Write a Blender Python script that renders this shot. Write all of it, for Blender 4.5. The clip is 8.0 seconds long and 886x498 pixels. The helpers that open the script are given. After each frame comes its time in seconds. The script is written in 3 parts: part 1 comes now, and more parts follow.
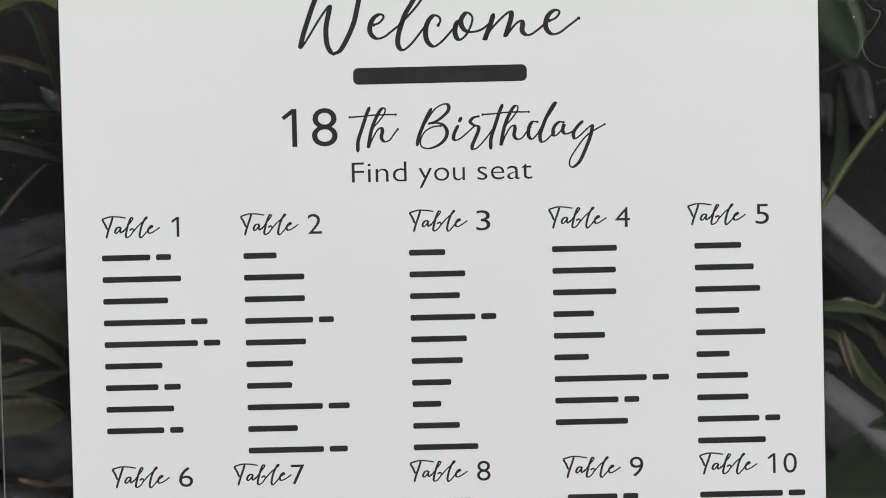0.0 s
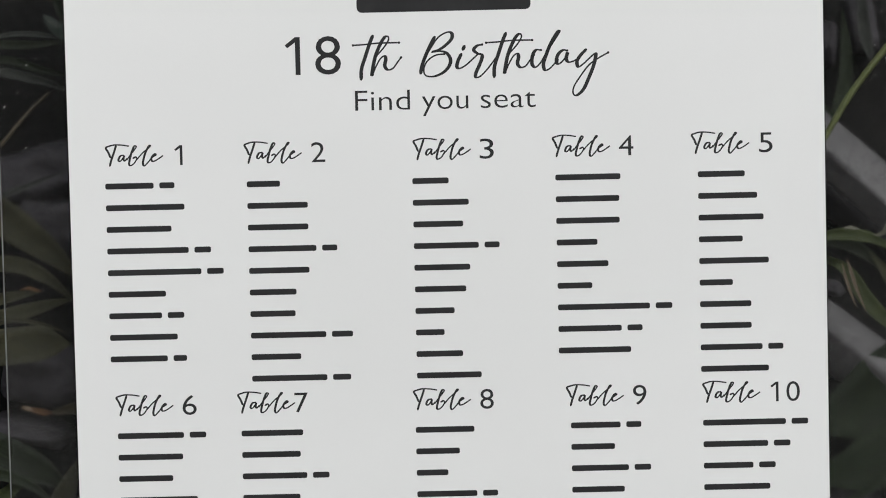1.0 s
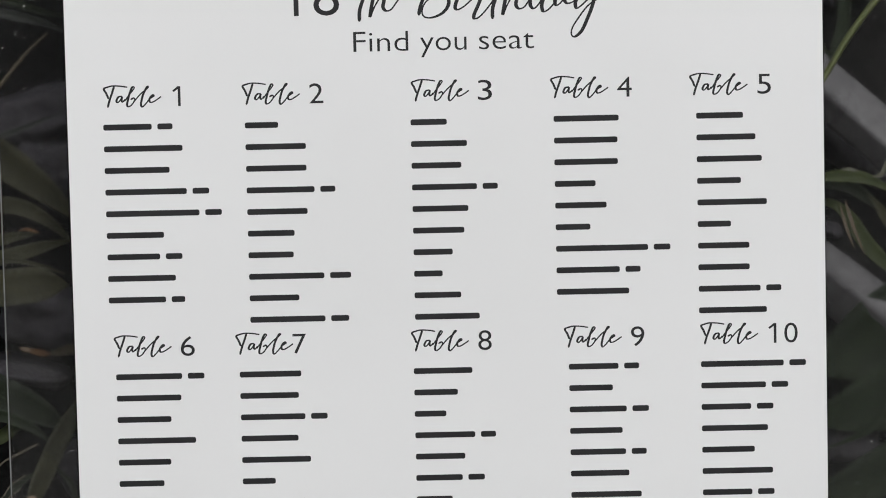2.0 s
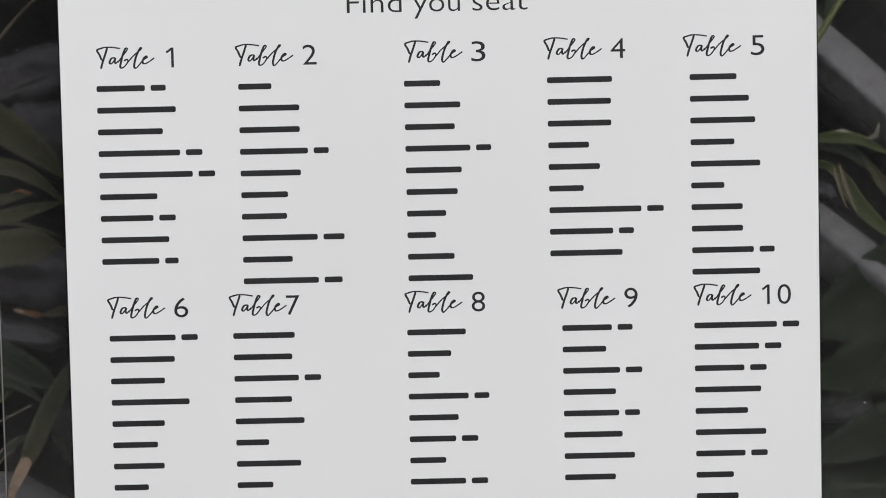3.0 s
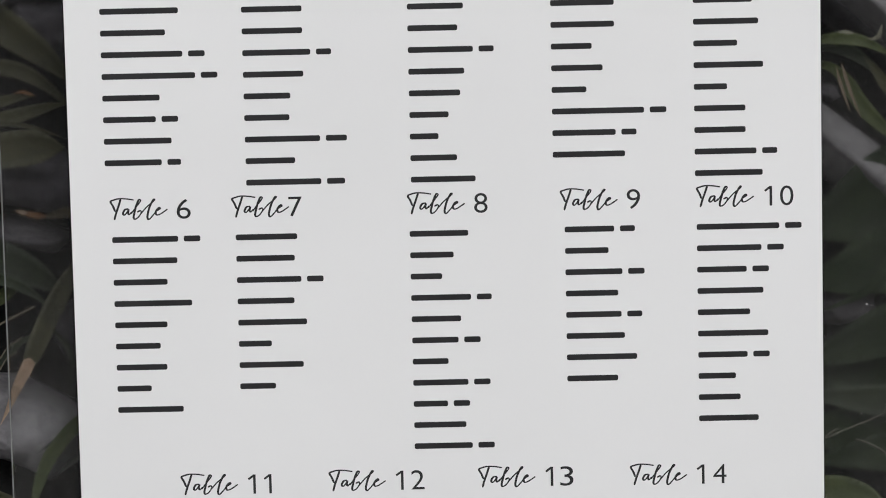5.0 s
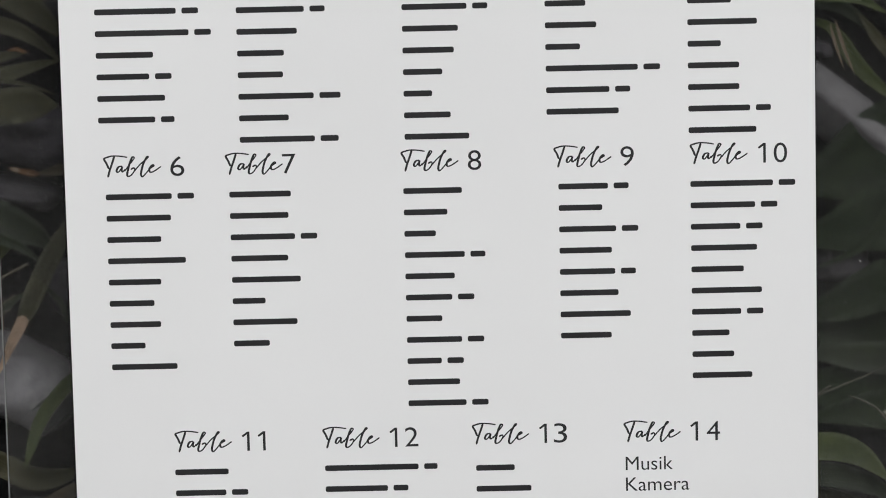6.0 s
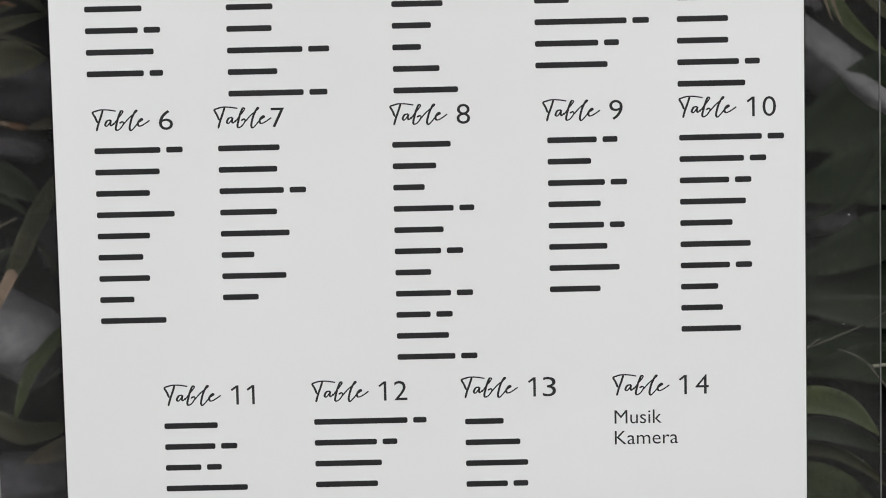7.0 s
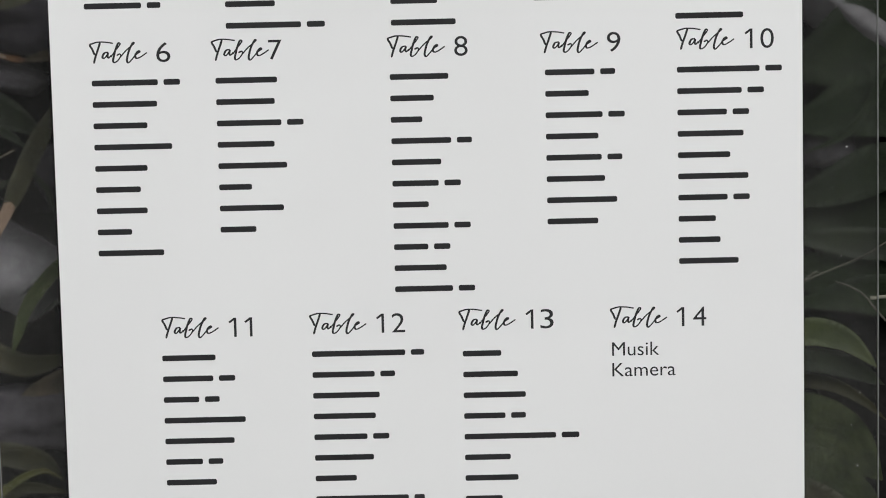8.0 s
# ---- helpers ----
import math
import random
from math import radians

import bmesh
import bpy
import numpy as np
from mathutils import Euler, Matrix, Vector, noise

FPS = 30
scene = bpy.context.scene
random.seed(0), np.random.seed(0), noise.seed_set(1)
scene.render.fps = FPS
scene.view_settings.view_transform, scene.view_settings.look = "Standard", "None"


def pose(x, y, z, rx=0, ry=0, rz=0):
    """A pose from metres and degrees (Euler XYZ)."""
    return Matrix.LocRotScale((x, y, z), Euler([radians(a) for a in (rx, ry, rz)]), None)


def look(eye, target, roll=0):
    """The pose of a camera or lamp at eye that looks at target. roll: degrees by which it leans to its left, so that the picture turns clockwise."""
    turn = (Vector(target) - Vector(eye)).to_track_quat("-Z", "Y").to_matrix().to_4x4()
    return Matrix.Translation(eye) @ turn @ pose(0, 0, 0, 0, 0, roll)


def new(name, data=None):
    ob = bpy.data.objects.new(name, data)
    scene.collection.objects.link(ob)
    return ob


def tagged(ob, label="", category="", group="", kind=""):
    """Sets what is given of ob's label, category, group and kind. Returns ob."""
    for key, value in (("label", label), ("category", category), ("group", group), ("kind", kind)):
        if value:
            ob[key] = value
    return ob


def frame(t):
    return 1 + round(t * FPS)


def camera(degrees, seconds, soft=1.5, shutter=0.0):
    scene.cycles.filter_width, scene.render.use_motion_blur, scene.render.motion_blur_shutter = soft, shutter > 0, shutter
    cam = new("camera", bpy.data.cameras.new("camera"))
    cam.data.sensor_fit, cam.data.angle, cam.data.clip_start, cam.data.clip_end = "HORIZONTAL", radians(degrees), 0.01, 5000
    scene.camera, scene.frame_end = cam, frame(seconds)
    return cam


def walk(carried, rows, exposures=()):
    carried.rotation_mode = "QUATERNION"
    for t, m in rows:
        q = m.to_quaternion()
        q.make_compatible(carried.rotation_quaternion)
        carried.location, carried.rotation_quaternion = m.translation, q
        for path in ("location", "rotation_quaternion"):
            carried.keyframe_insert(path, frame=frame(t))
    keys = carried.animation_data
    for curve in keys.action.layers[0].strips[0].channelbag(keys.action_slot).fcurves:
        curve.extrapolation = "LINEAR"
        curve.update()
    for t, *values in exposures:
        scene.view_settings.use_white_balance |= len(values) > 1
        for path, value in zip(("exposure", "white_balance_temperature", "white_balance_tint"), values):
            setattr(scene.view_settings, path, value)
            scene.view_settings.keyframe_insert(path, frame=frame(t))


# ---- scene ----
# The camera stands still in front of a leaning sign and tilts down along it.
# Sign space: x along the sheet, y into it, z up along it; the sheet leans back by 20 degrees.
LEAN_BACK = 20.0
SIGN = pose(0, 0, 0, -LEAN_BACK)
EYE = (0.0150, -2.4245, 0.7368)

cam = camera(13.76, 8.0, soft=1.0)
ROWS = [  # seconds, pitch, roll, yaw
    (0.0, -3.975, -1.364, 0.365),
    (0.5, -4.474, -1.354, 0.372),
    (1.0, -5.092, -1.345, 0.444),
    (1.5, -5.634, -1.310, 0.458),
    (1.7, -5.792, -1.308, 0.453),
    (2.8, -6.503, -1.300, 0.358),
    (3.0, -6.612, -1.300, 0.346),
    (3.5, -6.959, -1.305, 0.366),
    (4.0, -7.298, -1.300, 0.371),
    (4.5, -7.755, -1.301, 0.409),
    (4.7, -7.922, -1.303, 0.423),
    (5.8, -8.688, -1.313, 0.357),
    (6.0, -8.820, -1.315, 0.335),
    (6.5, -9.184, -1.317, 0.279),
    (7.0, -9.545, -1.315, 0.176),
    (7.5, -10.110, -1.325, 0.164),
    (8.0, -10.603, -1.335, 0.163),
]
walk(cam, [(t, SIGN @ pose(*EYE, 90 + pitch, 0, yaw) @ pose(0, 0, 0, 0, 0, roll)) for t, pitch, roll, yaw in ROWS],
     exposures=[(0.0, -0.13, 6510, 8), (3.5, -0.12, 6460, 12), (6.5, -0.10, 6500, 10), (8.0, -0.08, 6510, 9.5)])

# ---- light: a bright overcast sky ----
SUN_UP, SUN_TURN = radians(50), radians(160)
world = bpy.data.worlds.new("overcast_sky")
scene.world = world
world.use_nodes = True
wn, wl = world.node_tree.nodes, world.node_tree.links
sky = wn.new("ShaderNodeTexSky")
sky.sky_type, sky.sun_disc = "NISHITA", False
sky.sun_elevation, sky.sun_rotation = SUN_UP, SUN_TURN
sky.dust_density = 4.0
grey = wn.new("ShaderNodeHueSaturation")
grey.inputs["Saturation"].default_value = 0.22
wl.new(sky.outputs["Color"], grey.inputs["Color"])
wl.new(grey.outputs["Color"], wn["Background"].inputs["Color"])
wn["Background"].inputs["Strength"].default_value = 0.12
sun = new("sun", bpy.data.lights.new("sun", "SUN"))
sun.data.energy, sun.data.angle, sun.data.color = 1.5, radians(25), (0.985, 0.995, 0.995)
sun.matrix_world = look((0.9, -2.5, 3.2), (0, 0, 0))


# ---- materials ----
def material(name, base, rough=0.6, second=None, scale=8.0, detail=6.0, bump=0.0, bump_scale=60.0, fine=0.25, sheen=0.5, stretch=(1, 1, 1), by_object=0.0, veins=0.0):
    m = bpy.data.materials.new(name)
    m.use_nodes = True
    n, l = m.node_tree.nodes, m.node_tree.links
    b = n["Principled BSDF"]
    b.inputs["Roughness"].default_value = rough
    b.inputs["Specular IOR Level"].default_value = sheen
    co = n.new("ShaderNodeTexCoord")
    mp = n.new("ShaderNodeMapping")
    mp.inputs["Scale"].default_value = stretch
    l.new(co.outputs["Object"], mp.inputs["Vector"])
    big = n.new("ShaderNodeTexNoise")
    big.inputs["Scale"].default_value, big.inputs["Detail"].default_value = scale, detail
    small = n.new("ShaderNodeTexNoise")
    small.inputs["Scale"].default_value, small.inputs["Detail"].default_value = bump_scale, 8.0
    l.new(mp.outputs[0], big.inputs["Vector"])
    l.new(mp.outputs[0], small.inputs["Vector"])
    ramp = n.new("ShaderNodeValToRGB")
    ramp.color_ramp.elements[0].position, ramp.color_ramp.elements[1].position = 0.35, 0.68
    ramp.color_ramp.elements[0].color = (*base, 1)
    ramp.color_ramp.elements[1].color = (*(second or base), 1)
    l.new(big.outputs["Fac"], ramp.inputs["Fac"])
    mix = n.new("ShaderNodeMix")
    mix.data_type, mix.blend_type = "RGBA", "OVERLAY"
    mix.inputs["Factor"].default_value = fine
    l.new(ramp.outputs["Color"], mix.inputs["A"])
    l.new(small.outputs["Fac"], mix.inputs["B"])
    colour = mix.outputs["Result"]
    if veins:
        along = n.new("ShaderNodeMapping")
        along.inputs["Scale"].default_value = (16, 0.8, 1)
        l.new(co.outputs["UV"], along.inputs["Vector"])
        streak = n.new("ShaderNodeTexNoise")
        streak.inputs["Scale"].default_value, streak.inputs["Detail"].default_value = 1.0, 4.0
        l.new(along.outputs[0], streak.inputs["Vector"])
        tone = n.new("ShaderNodeMapRange")
        tone.inputs["From Min"].default_value, tone.inputs["From Max"].default_value = 0.3, 0.7
        tone.inputs["To Min"].default_value, tone.inputs["To Max"].default_value = 1 - veins, 1 + veins
        l.new(streak.outputs["Fac"], tone.inputs["Value"])
        streaked = n.new("ShaderNodeHueSaturation")
        l.new(tone.outputs["Result"], streaked.inputs["Value"])
        l.new(colour, streaked.inputs["Color"])
        colour = streaked.outputs["Color"]
    if by_object:
        info = n.new("ShaderNodeObjectInfo")
        hue = n.new("ShaderNodeHueSaturation")
        span = n.new("ShaderNodeMapRange")
        span.inputs["To Min"].default_value, span.inputs["To Max"].default_value = 1 - by_object, 1 + by_object
        l.new(info.outputs["Random"], span.inputs["Value"])
        l.new(span.outputs["Result"], hue.inputs["Value"])
        l.new(colour, hue.inputs["Color"])
        colour = hue.outputs["Color"]
    l.new(colour, b.inputs["Base Color"])
    if bump:
        bp = n.new("ShaderNodeBump")
        bp.inputs["Strength"].default_value, bp.inputs["Distance"].default_value = bump, 0.004
        l.new(small.outputs["Fac"], bp.inputs["Height"])
        l.new(bp.outputs["Normal"], b.inputs["Normal"])
    return m


PAPER = material("satin_white_board", (0.80, 0.805, 0.80), 0.45, (0.84, 0.845, 0.84), 3.0, 3.0, 0.02, 900.0, 0.03, 0.35)
INK = material("black_print", (0.014, 0.014, 0.015), 0.6, (0.022, 0.022, 0.023), 40.0, 3.0, 0.0, 400.0, 0.1, 0.3)
OUTLINE = material("black_outline", (0.006, 0.006, 0.006), 0.8, (0.010, 0.010, 0.010), 60.0, 3.0, 0.0, 400.0, 0.1, 0.1)
EDGE = material("sawn_acrylic_edge", (0.12, 0.125, 0.12), 0.5, (0.24, 0.245, 0.24), 60.0, 5.0, 0.1, 400.0, 0.2)
DUST = material("pale_dust", (0.75, 0.74, 0.70), 0.9, (0.85, 0.85, 0.82), 200.0)
FIBRE = material("pale_fibre", (0.04, 0.04, 0.035), 0.8, (0.13, 0.13, 0.11), 60.0)
# Soil coloured near black to carry the deep shade between the leaves.
SOIL = material("soil_shade_tone", (0.004, 0.004, 0.004), 0.95, (0.011, 0.0105, 0.010), 14.0, 10.0, 0.9, 120.0, 0.6, 0.2)
ROCK = material("grey_garden_stone", (0.095, 0.091, 0.095), 0.85, (0.165, 0.16, 0.165), 9.0, 10.0, 0.5, 150.0, 0.5, 0.3, by_object=0.1)
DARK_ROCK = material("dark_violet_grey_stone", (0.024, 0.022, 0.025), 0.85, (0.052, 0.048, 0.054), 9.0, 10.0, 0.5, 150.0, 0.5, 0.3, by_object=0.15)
LEAF = material("mid_green_leaf", (0.043, 0.057, 0.018), 0.6, (0.064, 0.078, 0.026), 40.0, 4.0, 0.15, 500.0, 0.3, 0.35, by_object=0.15, veins=0.25)
# Dark green, also used to carry shade on leaves set further back.
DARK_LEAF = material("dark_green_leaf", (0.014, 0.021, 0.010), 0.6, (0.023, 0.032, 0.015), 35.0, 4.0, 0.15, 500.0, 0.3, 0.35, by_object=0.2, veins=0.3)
# A darker copy whose colour holds the shade at the right margin.
SHADED_LEAF = material("shaded_green_leaf", (0.010, 0.019, 0.007), 0.65, (0.017, 0.028, 0.010), 35.0, 5.0, 0.15, 400.0, 0.4, 0.25, by_object=0.15, veins=0.25)
GLOSSY_LEAF = material("glossy_dark_green_leaf", (0.011, 0.028, 0.008), 0.36, (0.022, 0.042, 0.013), 45.0, 5.0, 0.2, 70.0, 0.35, 0.4, by_object=0.15, veins=0.2)
OLIVE_LEAF = material("olive_leaf", (0.034, 0.034, 0.016), 0.6, (0.051, 0.048, 0.022), 40.0, 4.0, 0.15, 500.0, 0.3, 0.35, by_object=0.15, veins=0.25)
YELLOW_LEAF = material("yellow_green_leaf", (0.085, 0.090, 0.025), 0.55, (0.125, 0.120, 0.045), 40.0, 4.0, 0.15, 500.0, 0.3, 0.35, veins=0.25)
GREY_LEAF = material("dull_grey_green_leaf", (0.032, 0.036, 0.032), 0.6, (0.052, 0.056, 0.050), 40.0, 4.0, 0.15, 500.0, 0.3, 0.35, by_object=0.15, veins=0.25)
BROWN_LEAF = material("dull_brown_leaf", (0.055, 0.045, 0.030), 0.65, (0.090, 0.072, 0.048), 60.0, 5.0, 0.2, 400.0, 0.4, 0.3, by_object=0.1, veins=0.3)
MOSS_LEAF = material("mottled_dull_green_leaf", (0.030, 0.040, 0.018), 0.75, (0.055, 0.066, 0.030), 65.0, 8.0, 0.4, 160.0, 0.6, 0.2, by_object=0.1, veins=0.2)
STEM = material("olive_green_stem", (0.065, 0.075, 0.025), 0.55, (0.095, 0.105, 0.040), 60.0, 4.0, 0.15, 500.0, 0.3, 0.35)
DRY_LEAF = material("dry_tan_leaf", (0.24, 0.165, 0.115), 0.7, (0.36, 0.265, 0.19), 60.0, 5.0, 0.2, 500.0, 0.4, 0.3, by_object=0.15, veins=0.25)
STRAW = material("dull_straw", (0.13, 0.10, 0.07), 0.7, (0.22, 0.17, 0.125), 60.0, 5.0, 0.2, 500.0, 0.4, 0.3, veins=0.25)
DULL_TWIG = material("dull_grey_twig", (0.045, 0.042, 0.034), 0.8, (0.10, 0.092, 0.075), 70.0, 5.0, 0.3, 500.0, 0.4, 0.2)
PALE_LEAF = material("bleached_leaf", (0.16, 0.155, 0.12), 0.8, (0.26, 0.25, 0.20), 60.0, 5.0, 0.2, 500.0, 0.3, 0.3)
TWIG = material("grey_brown_twig", (0.085, 0.075, 0.056), 0.8, (0.15, 0.13, 0.105), 60.0, 5.0, 0.3, 500.0, 0.4, 0.2)
WAXY_LEAF = material("waxy_dark_leaf", (0.020, 0.034, 0.026), 0.22, (0.035, 0.050, 0.040), 25.0, 4.0, 0.5, 120.0, 0.3, 0.8)
RUST_LEAF = material("rust_brown_leaf", (0.085, 0.036, 0.015), 0.7, (0.16, 0.085, 0.042), 60.0, 5.0, 0.2, 500.0, 0.4, 0.3, veins=0.25)
WALL = material("added_wall_dark", (0.045, 0.045, 0.04), 0.9, (0.075, 0.075, 0.068), 1.5, 8.0, 0.3, 80.0, 0.4, 0.2)


def clear_acrylic():
    m = bpy.data.materials.new("clear_acrylic")
    m.use_nodes = True
    n, l = m.node_tree.nodes, m.node_tree.links
    b = n["Principled BSDF"]
    b.inputs["Base Color"].default_value = (0.97, 0.98, 0.97, 1)
    b.inputs["Transmission Weight"].default_value, b.inputs["IOR"].default_value = 1.0, 1.49
    smear = n.new("ShaderNodeTexNoise")
    smear.inputs["Scale"].default_value, smear.inputs["Detail"].default_value = 7.0, 5.0
    span = n.new("ShaderNodeMapRange")
    span.inputs["To Min"].default_value, span.inputs["To Max"].default_value = 0.065, 0.115
    l.new(smear.outputs["Fac"], span.inputs["Value"])
    l.new(span.outputs["Result"], b.inputs["Roughness"])
    # a pale haze painted over the view through the sheet, stronger towards its foot
    co = n.new("ShaderNodeTexCoord")
    place = n.new("ShaderNodeSeparateXYZ")
    l.new(co.outputs["Object"], place.inputs["Vector"])
    veil_rise = n.new("ShaderNodeMapRange")
    veil_rise.inputs["From Min"].default_value, veil_rise.inputs["From Max"].default_value = 0.64, 0.28
    veil_rise.inputs["To Min"].default_value, veil_rise.inputs["To Max"].default_value = 0.0008, 0.0095
    l.new(place.outputs["Z"], veil_rise.inputs["Value"])
    patchy = n.new("ShaderNodeTexNoise")
    patchy.inputs["Scale"].default_value, patchy.inputs["Detail"].default_value = 26.0, 6.0
    l.new(co.outputs["Object"], patchy.inputs["Vector"])
    amount = n.new("ShaderNodeMapRange")
    amount.inputs["From Min"].default_value, amount.inputs["From Max"].default_value = 0.3, 0.7
    amount.inputs["To Min"].default_value, amount.inputs["To Max"].default_value = 0.5, 1.5
    l.new(patchy.outputs["Fac"], amount.inputs["Value"])
    veil = n.new("ShaderNodeMath")
    veil.operation = "MULTIPLY"
    l.new(veil_rise.outputs["Result"], veil.inputs[0])
    l.new(amount.outputs["Result"], veil.inputs[1])
    veil_pale = n.new("ShaderNodeBsdfDiffuse")
    veil_pale.inputs["Color"].default_value = (0.72, 0.71, 0.68, 1)
    both = n.new("ShaderNodeMixShader")
    l.new(veil.outputs[0], both.inputs[0])
    l.new(b.outputs[0], both.inputs[1])
    l.new(veil_pale.outputs[0], both.inputs[2])
    l.new(both.outputs[0], n["Material Output"].inputs["Surface"])
    return m


ACRYLIC = clear_acrylic()


# ---- building helpers ----
def mesh_of(name, bm, mat, smooth=False):
    me = bpy.data.meshes.new(name)
    bm.to_mesh(me)
    bm.free()
    me.materials.append(mat)
    if smooth:
        for p in me.polygons:
            p.use_smooth = True
    return me


def part(name, bm, mat, parent, label="", smooth=False):
    ob = new(name, mesh_of(name, bm, mat, smooth))
    ob.parent = parent
    return tagged(ob, label)


def box(bm, x0, x1, y0, y1, z0, z1, bevel=0.0):
    made = bmesh.ops.create_cube(bm, size=1.0)["verts"]
    for v in made:
        v.co = Vector((x0 + (v.co.x + 0.5) * (x1 - x0), y0 + (v.co.y + 0.5) * (y1 - y0), z0 + (v.co.z + 0.5) * (z1 - z0)))
    if bevel:
        edges = {e for v in made for e in v.link_edges}
        bmesh.ops.bevel(bm, geom=list(edges), offset=bevel, segments=2, affect="EDGES")


def smooth_path(pts, steps):
    """Catmull-Rom through the points."""
    p = [Vector(q) for q in pts]
    p = [2 * p[0] - p[1]] + p + [2 * p[-1] - p[-2]]
    out = []
    for i in range(1, len(p) - 2):
        a, b, c, d = p[i - 1:i + 3]
        for k in range(steps):
            s = k / steps
            out.append(0.5 * (2 * b + (c - a) * s + (2 * a - 5 * b + 4 * c - d) * s * s + (3 * b - a - 3 * c + d) * s ** 3))
    return out + [p[-2]]


def tube(bm, pts, r0, r1, steps=6, sides=7):
    path = smooth_path(pts, steps)
    rings = []
    for i, p in enumerate(path):
        way = (path[min(i + 1, len(path) - 1)] - path[max(i - 1, 0)]).normalized()
        a = way.orthogonal().normalized()
        b = way.cross(a)
        r = r0 + (r1 - r0) * i / (len(path) - 1)
        rings.append([bm.verts.new(p + r * (math.cos(t) * a + math.sin(t) * b)) for t in (2 * math.pi * k / sides for k in range(sides))])
    for a, b in zip(rings, rings[1:]):
        for k in range(sides):
            bm.faces.new((a[k], a[(k + 1) % sides], b[(k + 1) % sides], b[k]))
    bm.faces.new(rings[0][::-1])
    bm.faces.new(rings[-1])


# ---- the setting ----
FOOT, STEEP, CREST = 0.13, 1.75, 0.86


def bank_y(z):
    """How far back the bank's face lies at the height z."""
    return FOOT + z / STEEP


def ground_height(x, y):
    rise = min(max((y - FOOT) * STEEP, 0.0), CREST)
    rough = noise.noise(Vector((x * 6, y * 6, 0.3))) * 0.02 + noise.noise(Vector((x * 23, y * 23, 1.7))) * 0.008
    fade = min(max((y - 0.09) / 0.1, 0.0), 1.0)
    return rise + rough * fade - 0.004


def build_ground():
    xs = [-400, -60, -12, -5, -2.5, -1.5] + [-1.0 + 0.02 * i for i in range(101)] + [1.5, 2.5, 5, 12, 60, 400]
    ys = [-400, -60, -12, -5, -2.5, -1.2, -0.6, -0.3, -0.15, -0.05, 0.02] + [0.06 + 0.012 * i for i in range(60)] + [0.9, 1.2, 1.8, 3, 6, 14, 60, 400]
    bm = bmesh.new()
    grid = [[bm.verts.new((x, y, ground_height(x, y))) for x in xs] for y in ys]
    for a, b in zip(grid, grid[1:]):
        for i in range(len(xs) - 1):
            bm.faces.new((a[i], a[i + 1], b[i + 1], b[i]))
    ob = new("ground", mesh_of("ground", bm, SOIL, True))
    return tagged(ob, "garden soil coloured dark for shade, rising in a steep planted bank", "ground", kind="structure")


build_ground()

# An unseen wall added behind the camera keeps reflections in the sheet dark.
bm = bmesh.new()
box(bm, -6, 6, -4.75, -4.5, -0.05, 3.2, 0.01)
tagged(new("added_wall_south", mesh_of("added_wall_south", bm, WALL)), "unseen plain dark wall added to dim reflections in the acrylic", "wall", kind="structure")

# ---- the sign ----
sign = new("seating_sign")
sign.matrix_world = SIGN
tagged(sign, "white seating plan board on clear acrylic sheet leaning in garden bed", "sign")

LEFT, RIGHT, TOP, THICK = -0.2955, 0.3000, 0.815, 0.005
bm = bmesh.new()
box(bm, LEFT, RIGHT, 0.0, THICK, 0.0, TOP, 0.0006)
sheet = part("acrylic_sheet", bm, ACRYLIC, sign, "clear acrylic sheet with specks of dust")
sheet.visible_shadow = False
for x0, x1, z0, z1 in ((LEFT - 0.0009, LEFT - 0.0001, 0, TOP), (RIGHT + 0.0001, RIGHT + 0.0009, 0, TOP), (LEFT, RIGHT, TOP + 0.0001, TOP + 0.0009)):
    bm = bmesh.new()
    box(bm, x0, x1, 0.0004, THICK - 0.0004, z0, z1, 0.0002)
    part("cut_edge", bm, EDGE, sheet, "pale sawn edge of the acrylic")

BOARD = 0.0012
bm = bmesh.new()
box(bm, -0.25, 0.25, -BOARD - 0.0002, -0.0008, 0.062, 0.772, 0.0001)
board = part("white_board", bm, PAPER, sign, "satin white printed board")
FACE = -BOARD - 0.0002
# A thin black sheet, slightly larger than the board, shows as its outline.
bm = bmesh.new()
box(bm, -0.2508, 0.2507, -0.0007, -0.0001, 0.0612, 0.7728, 0.0001)
part("board_outline", bm, OUTLINE, sign, "thin black outline showing round the board")


def flat_print(bm, x, z):
    return bm.verts.new((x, FACE - 0.0001, z))


def bar(x, z, length, height):
    """A plain rounded bar in place of a name."""
    bm = bmesh.new()
    r = height * 0.3
    ring = []
    for cx, cz, a0 in ((x + length - r, z + height / 2 - r, 0), (x + r, z + height / 2 - r, 90), (x + r, z - height / 2 + r, 180), (x + length - r, z - height / 2 + r, 270)):
        for k in range(4):
            a = radians(a0 + 30 * k)
            ring.append(flat_print(bm, cx + r * math.cos(a), cz + r * math.sin(a)))
    bm.faces.new(ring)
    return part("text_bar", bm, INK, board)


